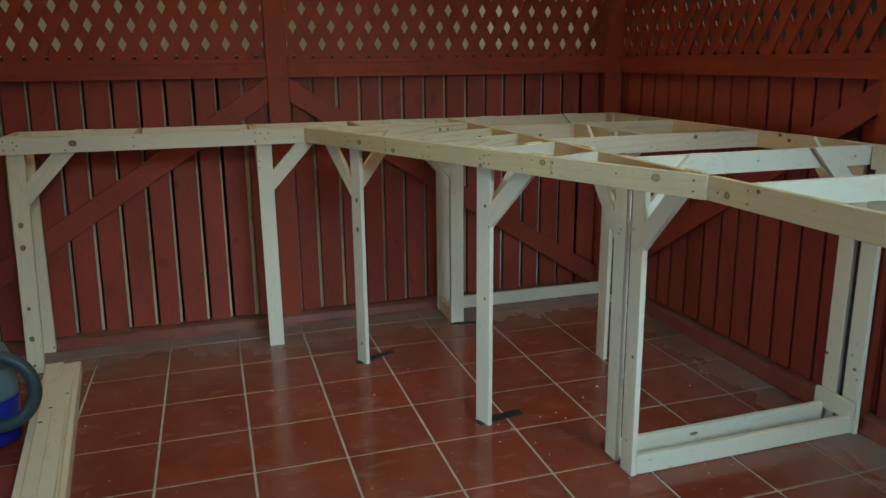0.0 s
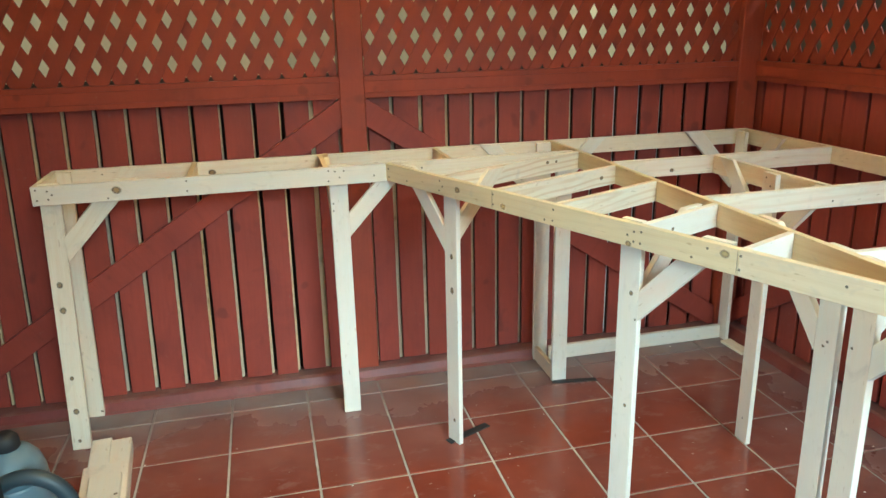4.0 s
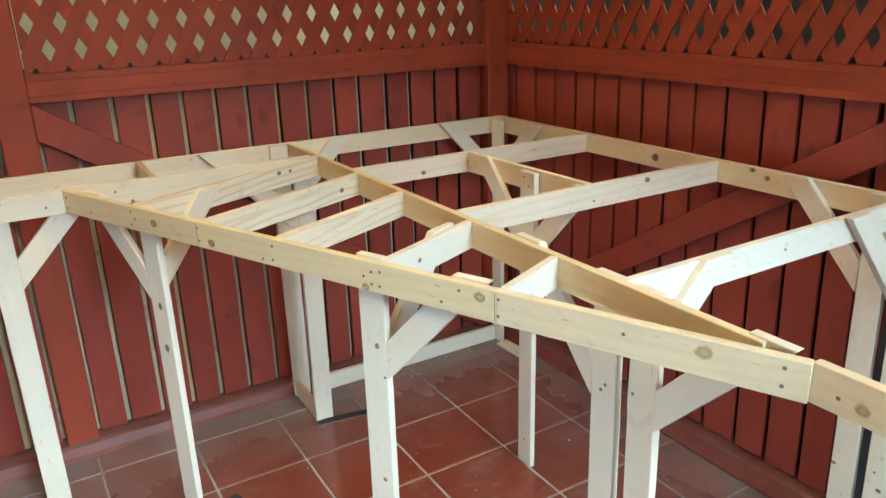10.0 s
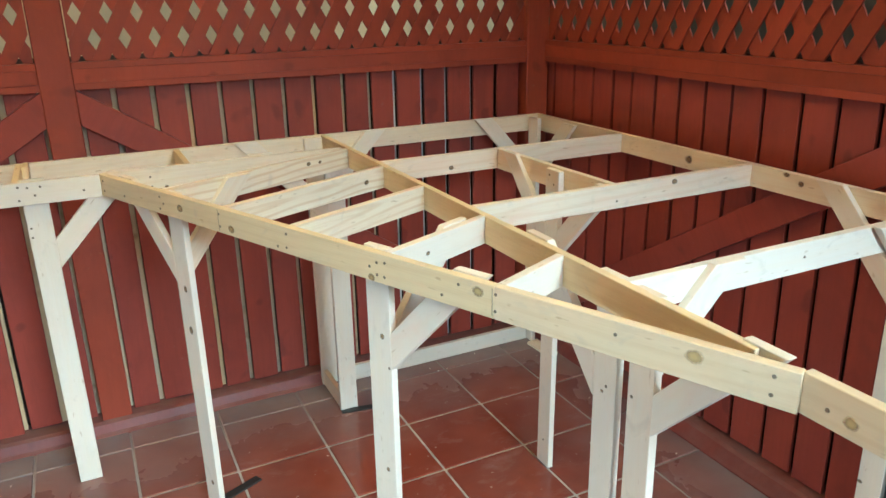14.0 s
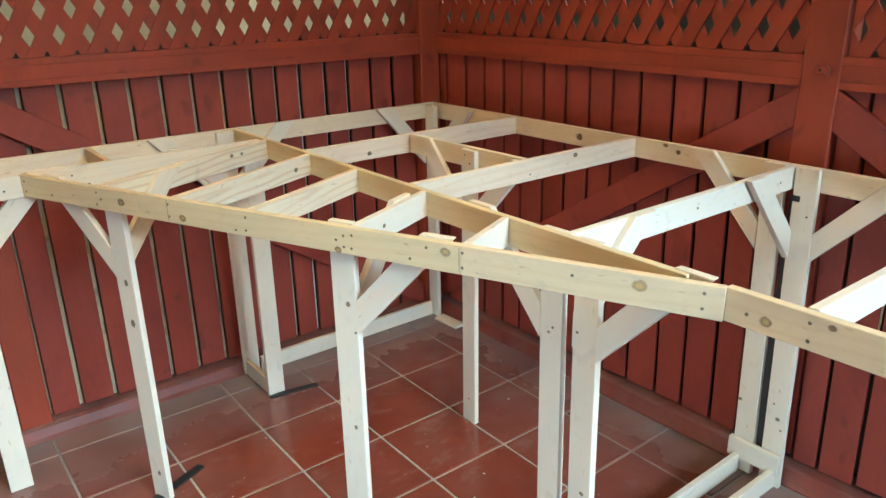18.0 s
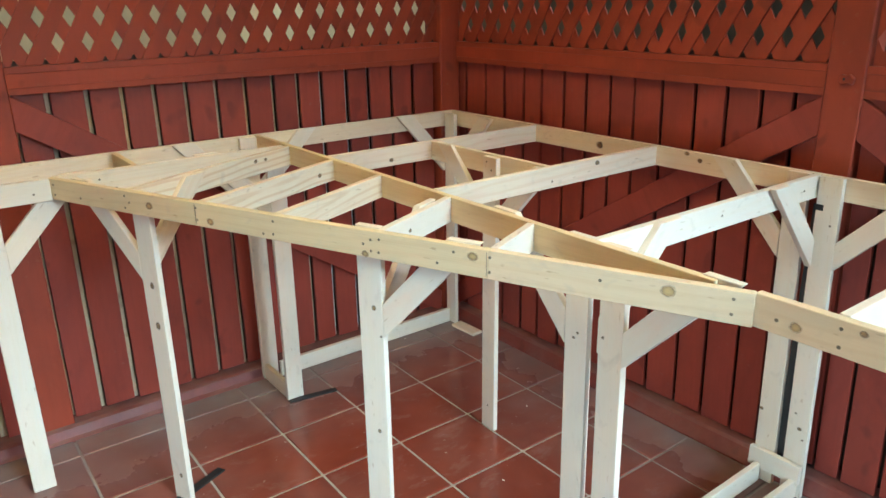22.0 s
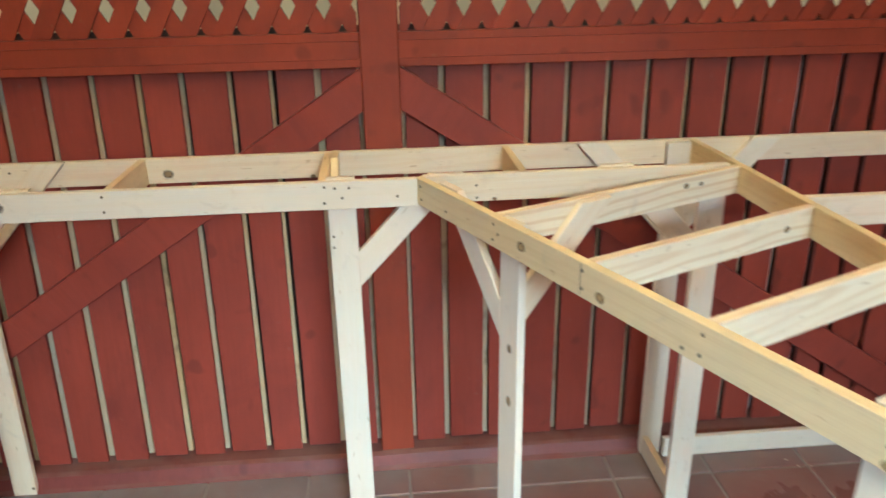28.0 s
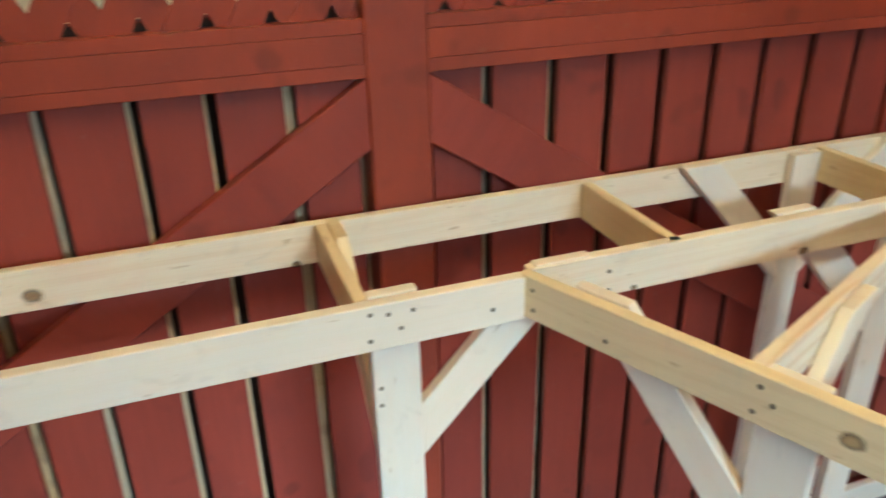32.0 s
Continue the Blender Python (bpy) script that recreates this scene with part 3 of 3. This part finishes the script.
# joists square to the diagonal rail
for s, mat in ((0.335, PINE_GRAIN), (0.638, PINE_GRAIN), (0.912, PINE_GRAIN), (1.232, PINE_PALE), (1.532, PINE_PALE)):
    a = DL + D * s + N * 0.0105
    r = (GX(a.y + 0.2) - 0.0105 - a.x) / N.x
    r = (GX((a + N * r).y) - 0.0105 - a.x) / N.x
    b = a + N * r
    joist = rail("joist", F, (a.x, a.y), (b.x, b.y), mat)
    for f, z, q in {0.335: ((0.74, 1.062, 0.010), (0.81, 1.060, 0.008)), 0.638: ((0.86, 1.048, 0.011),), 1.232: ((0.35, 1.05, 0.008),)}.get(s, ()):
        k = a.lerp(b, f) + D * 0.0104
        knot(joist, D, (k.x, k.y, z), q)
# joists across to the side rail
crossing = [rail("cross_joist", F, (GX(y) + 0.0105, y), (RX(y) - 0.0105, y), PINE_PALE if y < -0.9 else PINE_STAIN) for y in (0.236, -0.382, -0.980)]
knot(crossing[1], (0, -1, 0), (0.913, -0.3924, 1.068), 0.012)
screws(crossing[1], (0, -1, 0), [(0.701, -0.3924, 1.036)])
knot(crossing[0], (0, -1, 0), (0.483, 0.2256, 1.036), 0.011)
rail("cross_joist", F, (0.266, -1.53), (RX(-1.53) - 0.0105, -1.53), PINE_PALE)
screws(crossing[2], (0, -1, 0), [(0.732, -0.9904, 1.051), (1.15, -0.9904, 1.048)])
rail("stub_joist", F, (0.675, 0.224), (0.70, -0.371), PINE)

# legs and braces
XP, XM, YP, YM = (1, 0), (-1, 0), (0, 1), (0, -1)
leg0 = leg(F, (-1.900, 0.533), XP, 1.09, PINE, lean=0.052)
rear_leg = leg(F, (-1.897, 0.795), XP, 1.08, PINE, lean=0.03)
brace(F, (-1.826, 0.533), XP, low=0.785, h=0.100, mat=PINE)
brace(F, (-1.8325, 0.795), XP, mat=PINE)
leg1 = leg(F, (-0.805, 0.533), XP, 1.088)
brace(F, (-0.7695, 0.533), XP, low=0.793, h=0.097, top=TOP + 0.003)
brace(F, (-0.829, 0.544), YP, mat=PINE_YELLOW)
s2 = 0.378
leg2 = leg(F, on_diag(s2, 0.021), D, 1.08)
brace(F, on_diag(s2 - W / 2, 0.021), -D)
brace(F, on_diag(0.357, 0.0315), N, top=TOP - 0.002, mat=PINE)
s5 = 1.193
leg5 = leg(F, on_diag(s5, 0.021), D, 1.089)
brace(F, on_diag(s5 + W / 2, 0.021), D)
brace(F, on_diag(1.211, 0.0315), N)
# pair of legs by the north wall
leg(F, (0.162, 0.530 + TH), XP, 1.08)
leg(F, (0.162, 0.794), XP, 1.08)
brace(F, (0.127, 0.551), XM)
brace(F, (0.127, 0.794), XM)
brace(F, (0.198, 0.794), XP)
rail("stretcher", F, (0.142, 0.561), (0.142, 0.784), PINE, 0.071)
rail("sill", F, (0.198, 0.765), (1.15, 0.765), PINE_PALE, 0.073)
leg(F, (1.165, 0.750), YP, 1.08)
brace(F, (1.154, 0.795), XM)
brace(F, (1.165, 0.715), YM)
# middle leg
mid_leg = leg(F, (0.667, -0.13), YP, 1.08)
screws(mid_leg, (-1, 0, 0), [(0.6566, -0.115, 1.062), (0.6566, -0.14, 1.035), (0.6566, -0.13, 0.10)])
brace(F, (0.667, -0.095), YP)
brace(F, (0.667, -0.165), YM, top=TOP - 0.002, run=0.205)
# paired legs under the long beam and by the east wall
for x, ya, yb, tip in ((0.250, -0.955, -1.062, (0.0, 0.018)), (1.205, -0.968, -1.070, (0.026, 0.040))):
    pair = leg(F, (x, ya), YP, 1.085, tip=tip), leg(F, (x, yb), YP, 1.085, tip=tip)
    on = lambda y, z: (x + tip[0] * z / 1.085 - 0.0106, y + tip[1] * z / 1.085, z)
    if x < 1:
        screws(pair[0], (-1, 0, 0), [on(-0.962, 0.840)])
        knot(pair[0], (-1, 0, 0), on(-0.950, 0.824), 0.006)
        screws(pair[1], (-1, 0, 0), [on(-1.040, 0.857), on(-1.06, 0.12)])
        knot(pair[1], (-1, 0, 0), on(-1.072, 0.43), 0.008)
    else:
        knot(pair[0], (-1, 0, 0), on(-0.940, 0.266), 0.009)
        knot(pair[1], (-1, 0, 0), on(-1.076, 0.250), 0.010)
        knot(pair[1], (-1, 0, 0), on(-1.090, 0.215), 0.005)
        screws(pair[1], (-1, 0, 0), [on(-1.084, 0.94), on(-1.058, 0.30)])
    head = x + tip[0] * 0.9
    brace(F, (head, ya + tip[1] * 0.85 + W / 2), YP)
    brace(F, (head, yb + tip[1] * 0.85 - W / 2), YM)
brace(F, (0.262, -1.000), XP)
brace(F, (1.216, -1.002), XM)
far_sill = rail("sill", F, (0.262, -0.972), (1.178, -0.958), PINE_PALE, 0.075)
rail("sill", F, (0.262, -1.084), (1.194, -1.082), PINE_PALE, 0.073)
# black strip added so the gap between these legs stays dark
part("spacer", box(1.2185, 1.2235, -1.022, -0.990, 0.075, 1.0, 0.001), BLACK, F, "black strip added to keep the gap between paired legs dark")
rail("tie", F, (1.183, -1.100), (1.183, -0.923), PINE_PALE, 0.128)

# screw heads and knots
YF = (0, -1, 0)
for x, z in ((-1.371, 1.070), (-1.372, 1.032), (-0.843, 1.072), (-0.845, 1.031), (-0.818, 1.068), (-0.783, 1.068), (-0.801, 1.043), (-0.665, 1.042),
             (-1.888, 1.072), (-1.888, 1.034), (-1.85, 1.066), (-1.836, 1.052), (-1.85, 1.036), (-1.65, 1.026)):
    screws(front_rail, YF, [(x, 0.5016, z)])
knot(front_rail, YF, (-1.618, 0.5016, 1.054), 0.020)
knot(back_rail, YF, (-1.297, 0.8046, 1.040), 0.018)
knot(back_rail, YF, (-0.897, 0.8046, 1.018), 0.009)
knot(ext, YF, (-0.09, 0.5196, 1.022), 0.012)
knot(ext, YF, (-0.42, 0.5196, 1.019), 0.007)
screws(ext, YF, [(-0.466, 0.5196, 1.056), (-0.465, 0.5196, 1.024)])
screws(back_rail, YF, [(-1.72, 0.8046, 1.06)])
screws(leg1, YF, [(-0.830, 0.5226, 0.935), (-0.831, 0.5226, 0.905)])
for z, r in ((0.702, 0.013), (0.60, 0.014), (0.316, 0.009), (0.171, 0.013), (0.04, 0.008)):
    knot(leg0, YF, (-1.905 + 0.048 * z, 0.5226, z), r, 1.2)
OUT = -N
knot(rear_leg, YF, (-1.868, 0.7846, 0.025), 0.007)


def on_face(s, z, off=-0.0104):
    x, y = on_diag(s, off)
    return (x, y, z)


for s, z in ((0.016, 1.066), (0.018, 1.034), (0.142, 1.037), (0.348, 1.069), (0.365, 1.051), (0.344, 1.033), (0.638, 1.069), (0.639, 1.035),
                                              (0.878, 1.030), (0.914, 1.068), (0.912, 1.033), (1.195, 1.050), (1.217, 1.063), (1.241, 1.067), (1.217, 1.035), (1.239, 1.034),
                                              (1.442, 1.068), (1.399, 1.035), (1.532, 1.069), (1.531, 1.034), (2.036, 1.068), (2.035, 1.037), (1.78, 1.06)):
    screws(diag if s < 1.527 else diag2, OUT, [on_face(s, z)])
for s, z, r in ((0.450, 1.051, 0.016), (0.688, 1.036, 0.015), (1.200, 1.025, 0.012), (1.490, 1.065, 0.016), (1.916, 1.062, 0.017)):
    knot(diag if s < 1.527 else diag2, OUT, on_face(s, z), r, 0.8, KNOT_SOFT if s < 1.4 else KNOT_PALE)
for z, r in ((0.785, 0.010), (0.650, 0.012), (0.10, 0.008)):
    knot(leg2, OUT, on_face(s2 + 0.005, z, 0.0106), r, 1.3)
for z, r in ((0.875, 0.008), (0.52, 0.007)):
    knot(leg5, OUT, on_face(s5 + 0.01, z, 0.0106), r, 1.1)
screws(leg5, OUT, [on_face(s5 + 0.028, 0.80, 0.0106)])
MARK = simple("pencil_line", (0.20, 0.17, 0.14), 0.8)
for s, low, high in ((0.634, 1.022, 1.081), (1.524, 1.024, 1.080)):
    part("pencil_mark", box(-0.0006, 0.0006, -0.0004, 0.0004, low, high, 0), MARK, diag, "thin dark pencil line", axes((*on_diag(s, -0.0104), 0), D, (0, 0, 1)))
XF = (-1, 0, 0)
screws(front2, XF, [(0.2372, -1.426, 1.045), (0.2390, -1.538, 1.068), (0.2390, -1.539, 1.034)])
knot(front2, XF, (0.2376, -1.463, 1.043), 0.014, 0.8, KNOT_PALE)
knot(front2, XF, (0.2396, -1.575, 1.072), 0.009)
knot(side_rail, XF, (RX(-0.123) - 0.0104, -0.123, 1.050), 0.020)
knot(side_rail, XF, (RX(-0.518) - 0.0104, -0.518, 1.076), 0.014, 0.6)
knot(side_rail, XF, (RX(-0.571) - 0.0104, -0.571, 1.059), 0.012)

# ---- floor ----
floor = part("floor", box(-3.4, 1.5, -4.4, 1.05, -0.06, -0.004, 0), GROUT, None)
tagged(floor, "red clay tile floor with pale grout, dusty near the walls", "floor", kind="structure")
T, G = 0.33, 0.0045
meshes = {}
for i in range(-11, 4):
    for j in range(-14, 3):
        xa, xb, ya, yb = i * T + G, (i + 1) * T - G, j * T + G, (j + 1) * T - G
        if i == 3:
            xb = 1.216
        if j == 2:
            yb = 0.788
        key = (round(xb - xa, 3), round(yb - ya, 3))
        if key not in meshes:
            bm = box(0, xb - xa, 0, yb - ya, -0.010, 0.0, 0.0025)
            me = bpy.data.meshes.new("tile")
            bm.to_mesh(me)
            bm.free()
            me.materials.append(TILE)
            meshes[key] = me
        place(new("tile", meshes[key]), Matrix.Translation((xa, ya, 0)), floor)
# ---- things on the floor ----
def strip(name, a, b, w, label):
    ob = thing(name, (a[0], a[1], 0), label, "rubber strip", "strips under the legs")
    d = Vector((b[0] - a[0], b[1] - a[1], 0))
    part("strip", box(0, d.length, -w / 2, w / 2, 0.0, 0.005, 0.0015), BLACK, ob, "", axes((a[0], a[1], 0.0005), d, (0, 0, 1)))


strip("rubber_strip", (-0.465, 0.170), (-0.275, 0.255), 0.035, "black rubber strip lying under a table leg")
strip("rubber_strip", (-0.125, -0.570), (0.070, -0.535), 0.045, "black rubber strip lying under a table leg")
strip("rubber_strip", (0.125, 0.535), (0.333, 0.500), 0.030, "black rubber strip lying under a table leg")


def timber(parent, x, y0, y1, z0, w, h, mat):
    skew = 0.105
    m = axes((x, y0, z0), (skew, -1, 0), (0, 0, 1))
    return part("timber", box(0, y0 - y1, 0, w, 0, h, 0.003), mat, parent, "", m)


stack = thing("timber_stack", (-1.70, 0.0, 0), "small stack of planed pine timbers lying on the tiles", "timber stack")
timber(stack, -1.848, 0.480, -1.35, 0.0, 0.074, 0.058, PINE_PALE)
timber(stack, -1.772, 0.462, -1.30, 0.0, 0.074, 0.058, PINE_PALE)
timber(stack, -1.832, 0.250, -1.33, 0.0585, 0.158, 0.018, PINE_PALE)
upper = timber(stack, -1.790, 0.150, -1.30, 0.077, 0.108, 0.020, PINE_PALE)
timber(stack, -1.705, -0.16, -1.25, 0.0975, 0.050, 0.018, PINE_PALE)
for x, y, q in ((-1.722, -0.10, 0.010), (-1.735, -0.222, 0.012), (-1.68, 0.02, 0.009)):
    knot(upper, (0, 0, 1), (x, y, 0.0974), q)

BLUE = simple("blue_plastic", (0.008, 0.018, 0.30), 0.35)
PALE_BLUE = simple("pale_blue_plastic", (0.13, 0.205, 0.26), 0.35, 0, 0.08)
HOSE = simple("grey_hose_plastic", (0.036, 0.056, 0.07), 0.45, 0, 0.1)


def turned(profile, n=36):
    bm = bmesh.new()
    rings = [[bm.verts.new((r * math.cos(2 * math.pi * k / n), r * math.sin(2 * math.pi * k / n), z)) for k in range(n)] for r, z in profile]
    for a, b in zip(rings, rings[1:]):
        for k in range(n):
            bm.faces.new((a[k], a[(k + 1) % n], b[(k + 1) % n], b[k]))
    bm.faces.new(rings[0][::-1])
    bm.faces.new(rings[-1])
    for f in bm.faces:
        f.smooth = True
    return bm


vac = thing("vacuum_cleaner", (-1.925, -0.15, 0), "blue and pale grey drum vacuum cleaner with a ribbed hose", "vacuum cleaner")
VM = Matrix.Translation((-1.912, -0.15, 0)) @ Matrix.Diagonal((0.76, 0.76, 1.0, 1.0))
part("tub", turned([(0.11, 0.02), (0.125, 0.03), (0.132, 0.15), (0.136, 0.185), (0.136, 0.20)]), BLUE, vac, "deep blue plastic tub", VM)
part("drum", turned([(0.135, 0.20), (0.138, 0.215), (0.128, 0.31), (0.124, 0.32)]), PALE_BLUE, vac, "pale blue plastic drum", VM)
part("lid", turned([(0.127, 0.321), (0.125, 0.34), (0.11, 0.38), (0.08, 0.41), (0.03, 0.425)]), PALE_BLUE, vac, "domed pale lid", VM)
part("motor_cap", turned([(0.045, 0.42), (0.05, 0.425), (0.048, 0.455), (0.03, 0.47)]), BLACK, vac, "black cap", VM)
part("inlet", turned([(0.033, 0.0), (0.033, 0.04), (0.028, 0.05)], 20), BLACK, vac, "black hose socket", axes((-1.912, -0.245, 0.25), (1, 0, 0), (0, -1, 0.3)))
for k in range(3):
    a = 2 * math.pi * k / 3 + 0.4
    part("caster", turned([(0.02, 0.0), (0.024, 0.004), (0.024, 0.016), (0.018, 0.021)], 16), BLACK, vac, "black caster", VM @ Matrix.Translation((0.09 * math.cos(a), 0.09 * math.sin(a), 0)))


def tube(points, r, n=14, rib=0.0):
    bm = bmesh.new()
    rings = []
    for k, p in enumerate(points):
        t = (points[min(k + 1, len(points) - 1)] - points[max(k - 1, 0)]).normalized()
        q = t.to_track_quat("Z", "Y")
        rr = r + (rib if k % 2 else 0)
        rings.append([bm.verts.new(p + q @ Vector((rr * math.cos(2 * math.pi * i / n), rr * math.sin(2 * math.pi * i / n), 0))) for i in range(n)])
    for a, b in zip(rings, rings[1:]):
        for i in range(n):
            bm.faces.new((a[i], a[(i + 1) % n], b[(i + 1) % n], b[i]))
    bm.faces.new(rings[0][::-1])
    bm.faces.new(rings[-1])
    for f in bm.faces:
        f.smooth = True
    return bm


loop = []
for k in range(121):
    a = radians(125 - 255 * k / 120)
    loop.append(Vector((-1.832 + 0.118 * math.cos(a), -0.29 - 0.03 * k / 120, 0.272 + 0.127 * math.sin(a))))
part("hose", tube(loop, 0.0215, 14, 0.002), HOSE, vac, "ribbed grey-blue hose")
part("wand", tube([Vector((-1.895, -0.34, 0.02)), Vector((-1.905, -0.34, 0.30)), Vector((-1.912, -0.33, 0.62))], 0.03), BLACK, vac, "black plastic wand")

# raised plate standing for the dark knot-like mark on the east wall's post
block = thing("post_mark", (1.28, -1.0, 1.36), "small raised plate standing for the dark mark on the red post", "block")
part("body", prism([(-0.024, -0.006), (-0.012, -0.016), (0.006, -0.011), (0.019, -0.017), (0.024, 0.002), (0.010, 0.015), (-0.004, 0.010), (-0.017, 0.014)], 0.018, 0.003), RED_WARM_LIT, block, "", RIGHT @ Matrix.Translation((1.932, -0.0095, 1.366)))
part("hole", disc(0.004, 0.002, 12), BLACK, block, "black centre of the mark", RIGHT @ Matrix.Translation((1.928, -0.0192, 1.366)) @ pose(0, 0, 0, 90))

# hardware and knots on the far legs
knot(far_sill, (0.015, -1, 0), (0.575, -0.9776, 0.046), 0.024, 0.35)


def flakes(n, cx, cy, spread, rnd):
    """Thin curled chips of wood scattered on the floor."""
    verts, faces = [], []
    for _ in range(n):
        x, y, a = rnd.gauss(cx, spread), rnd.gauss(cy, spread), rnd.random() * 6.28
        l, w, h = 0.0015 + 0.003 * rnd.random(), 0.0012 + 0.0012 * rnd.random(), 0.001 + 0.002 * rnd.random()
        k = len(verts)
        for u, v, z in ((-l, -w, 0.0004), (l, -w, h), (l, w, h), (-l, w, 0.0004)):
            verts.append((x + u * math.cos(a) - v * math.sin(a), y + u * math.sin(a) + v * math.cos(a), z))
        for u, v, z in ((-l, -w, 0.0004), (l, -w, h), (l, w, h), (-l, w, 0.0004)):
            verts.append((x + u * math.cos(a) - v * math.sin(a), y + u * math.sin(a) + v * math.cos(a), z + 0.0008))
        for f in ((0, 3, 2, 1), (4, 5, 6, 7), (0, 1, 5, 4), (1, 2, 6, 5), (2, 3, 7, 6), (3, 0, 4, 7)):
            faces.append([k + i for i in f])
    return verts, faces


chips_rnd = random.Random(5)
all_v, all_f = [], []
for n, cx, cy, sp in ((6, 0.02, -0.62, 0.10), (5, 0.10, -0.95, 0.16), (7, -0.6, -0.2, 0.45), (6, 0.6, -0.5, 0.25), (6, 0.85, 0.4, 0.22), (4, -1.3, 0.2, 0.25)):
    v, f = flakes(n, cx, cy, sp, chips_rnd)
    all_f += [[i + len(all_v) for i in q] for q in f]
    all_v += v
chips_mesh = bpy.data.meshes.new("wood_chips")
chips_mesh.from_pydata(all_v, [], all_f)
chips_mesh.materials.append(PINE_PALE)
place(tagged(new("wood_chips", chips_mesh), "scattered pale wood chips on the red tiles", "wood chips", kind="stuff"), Matrix())

# the one pale batten beyond the east post
part("batten", box(2.171, 2.196, 0.040, 0.052, 0.05, 1.32, 0.002), BATTEN, bpy.data.objects["wall_east"], "bare grey wood batten", RIGHT)

# loose offcut on the tiles by the corner leg
offcut = thing("wood_offcut", (1.17, 0.62, 0), "short thin pine offcut lying on the dusty tiles", "wood offcut")
part("board", box(0, 0.16, -0.03, 0.03, 0, 0.014, 0.0015), PINE, offcut, "", axes((1.150, 0.70, 0.0005), (0.06, -1, 0), (0, 0, 1)))
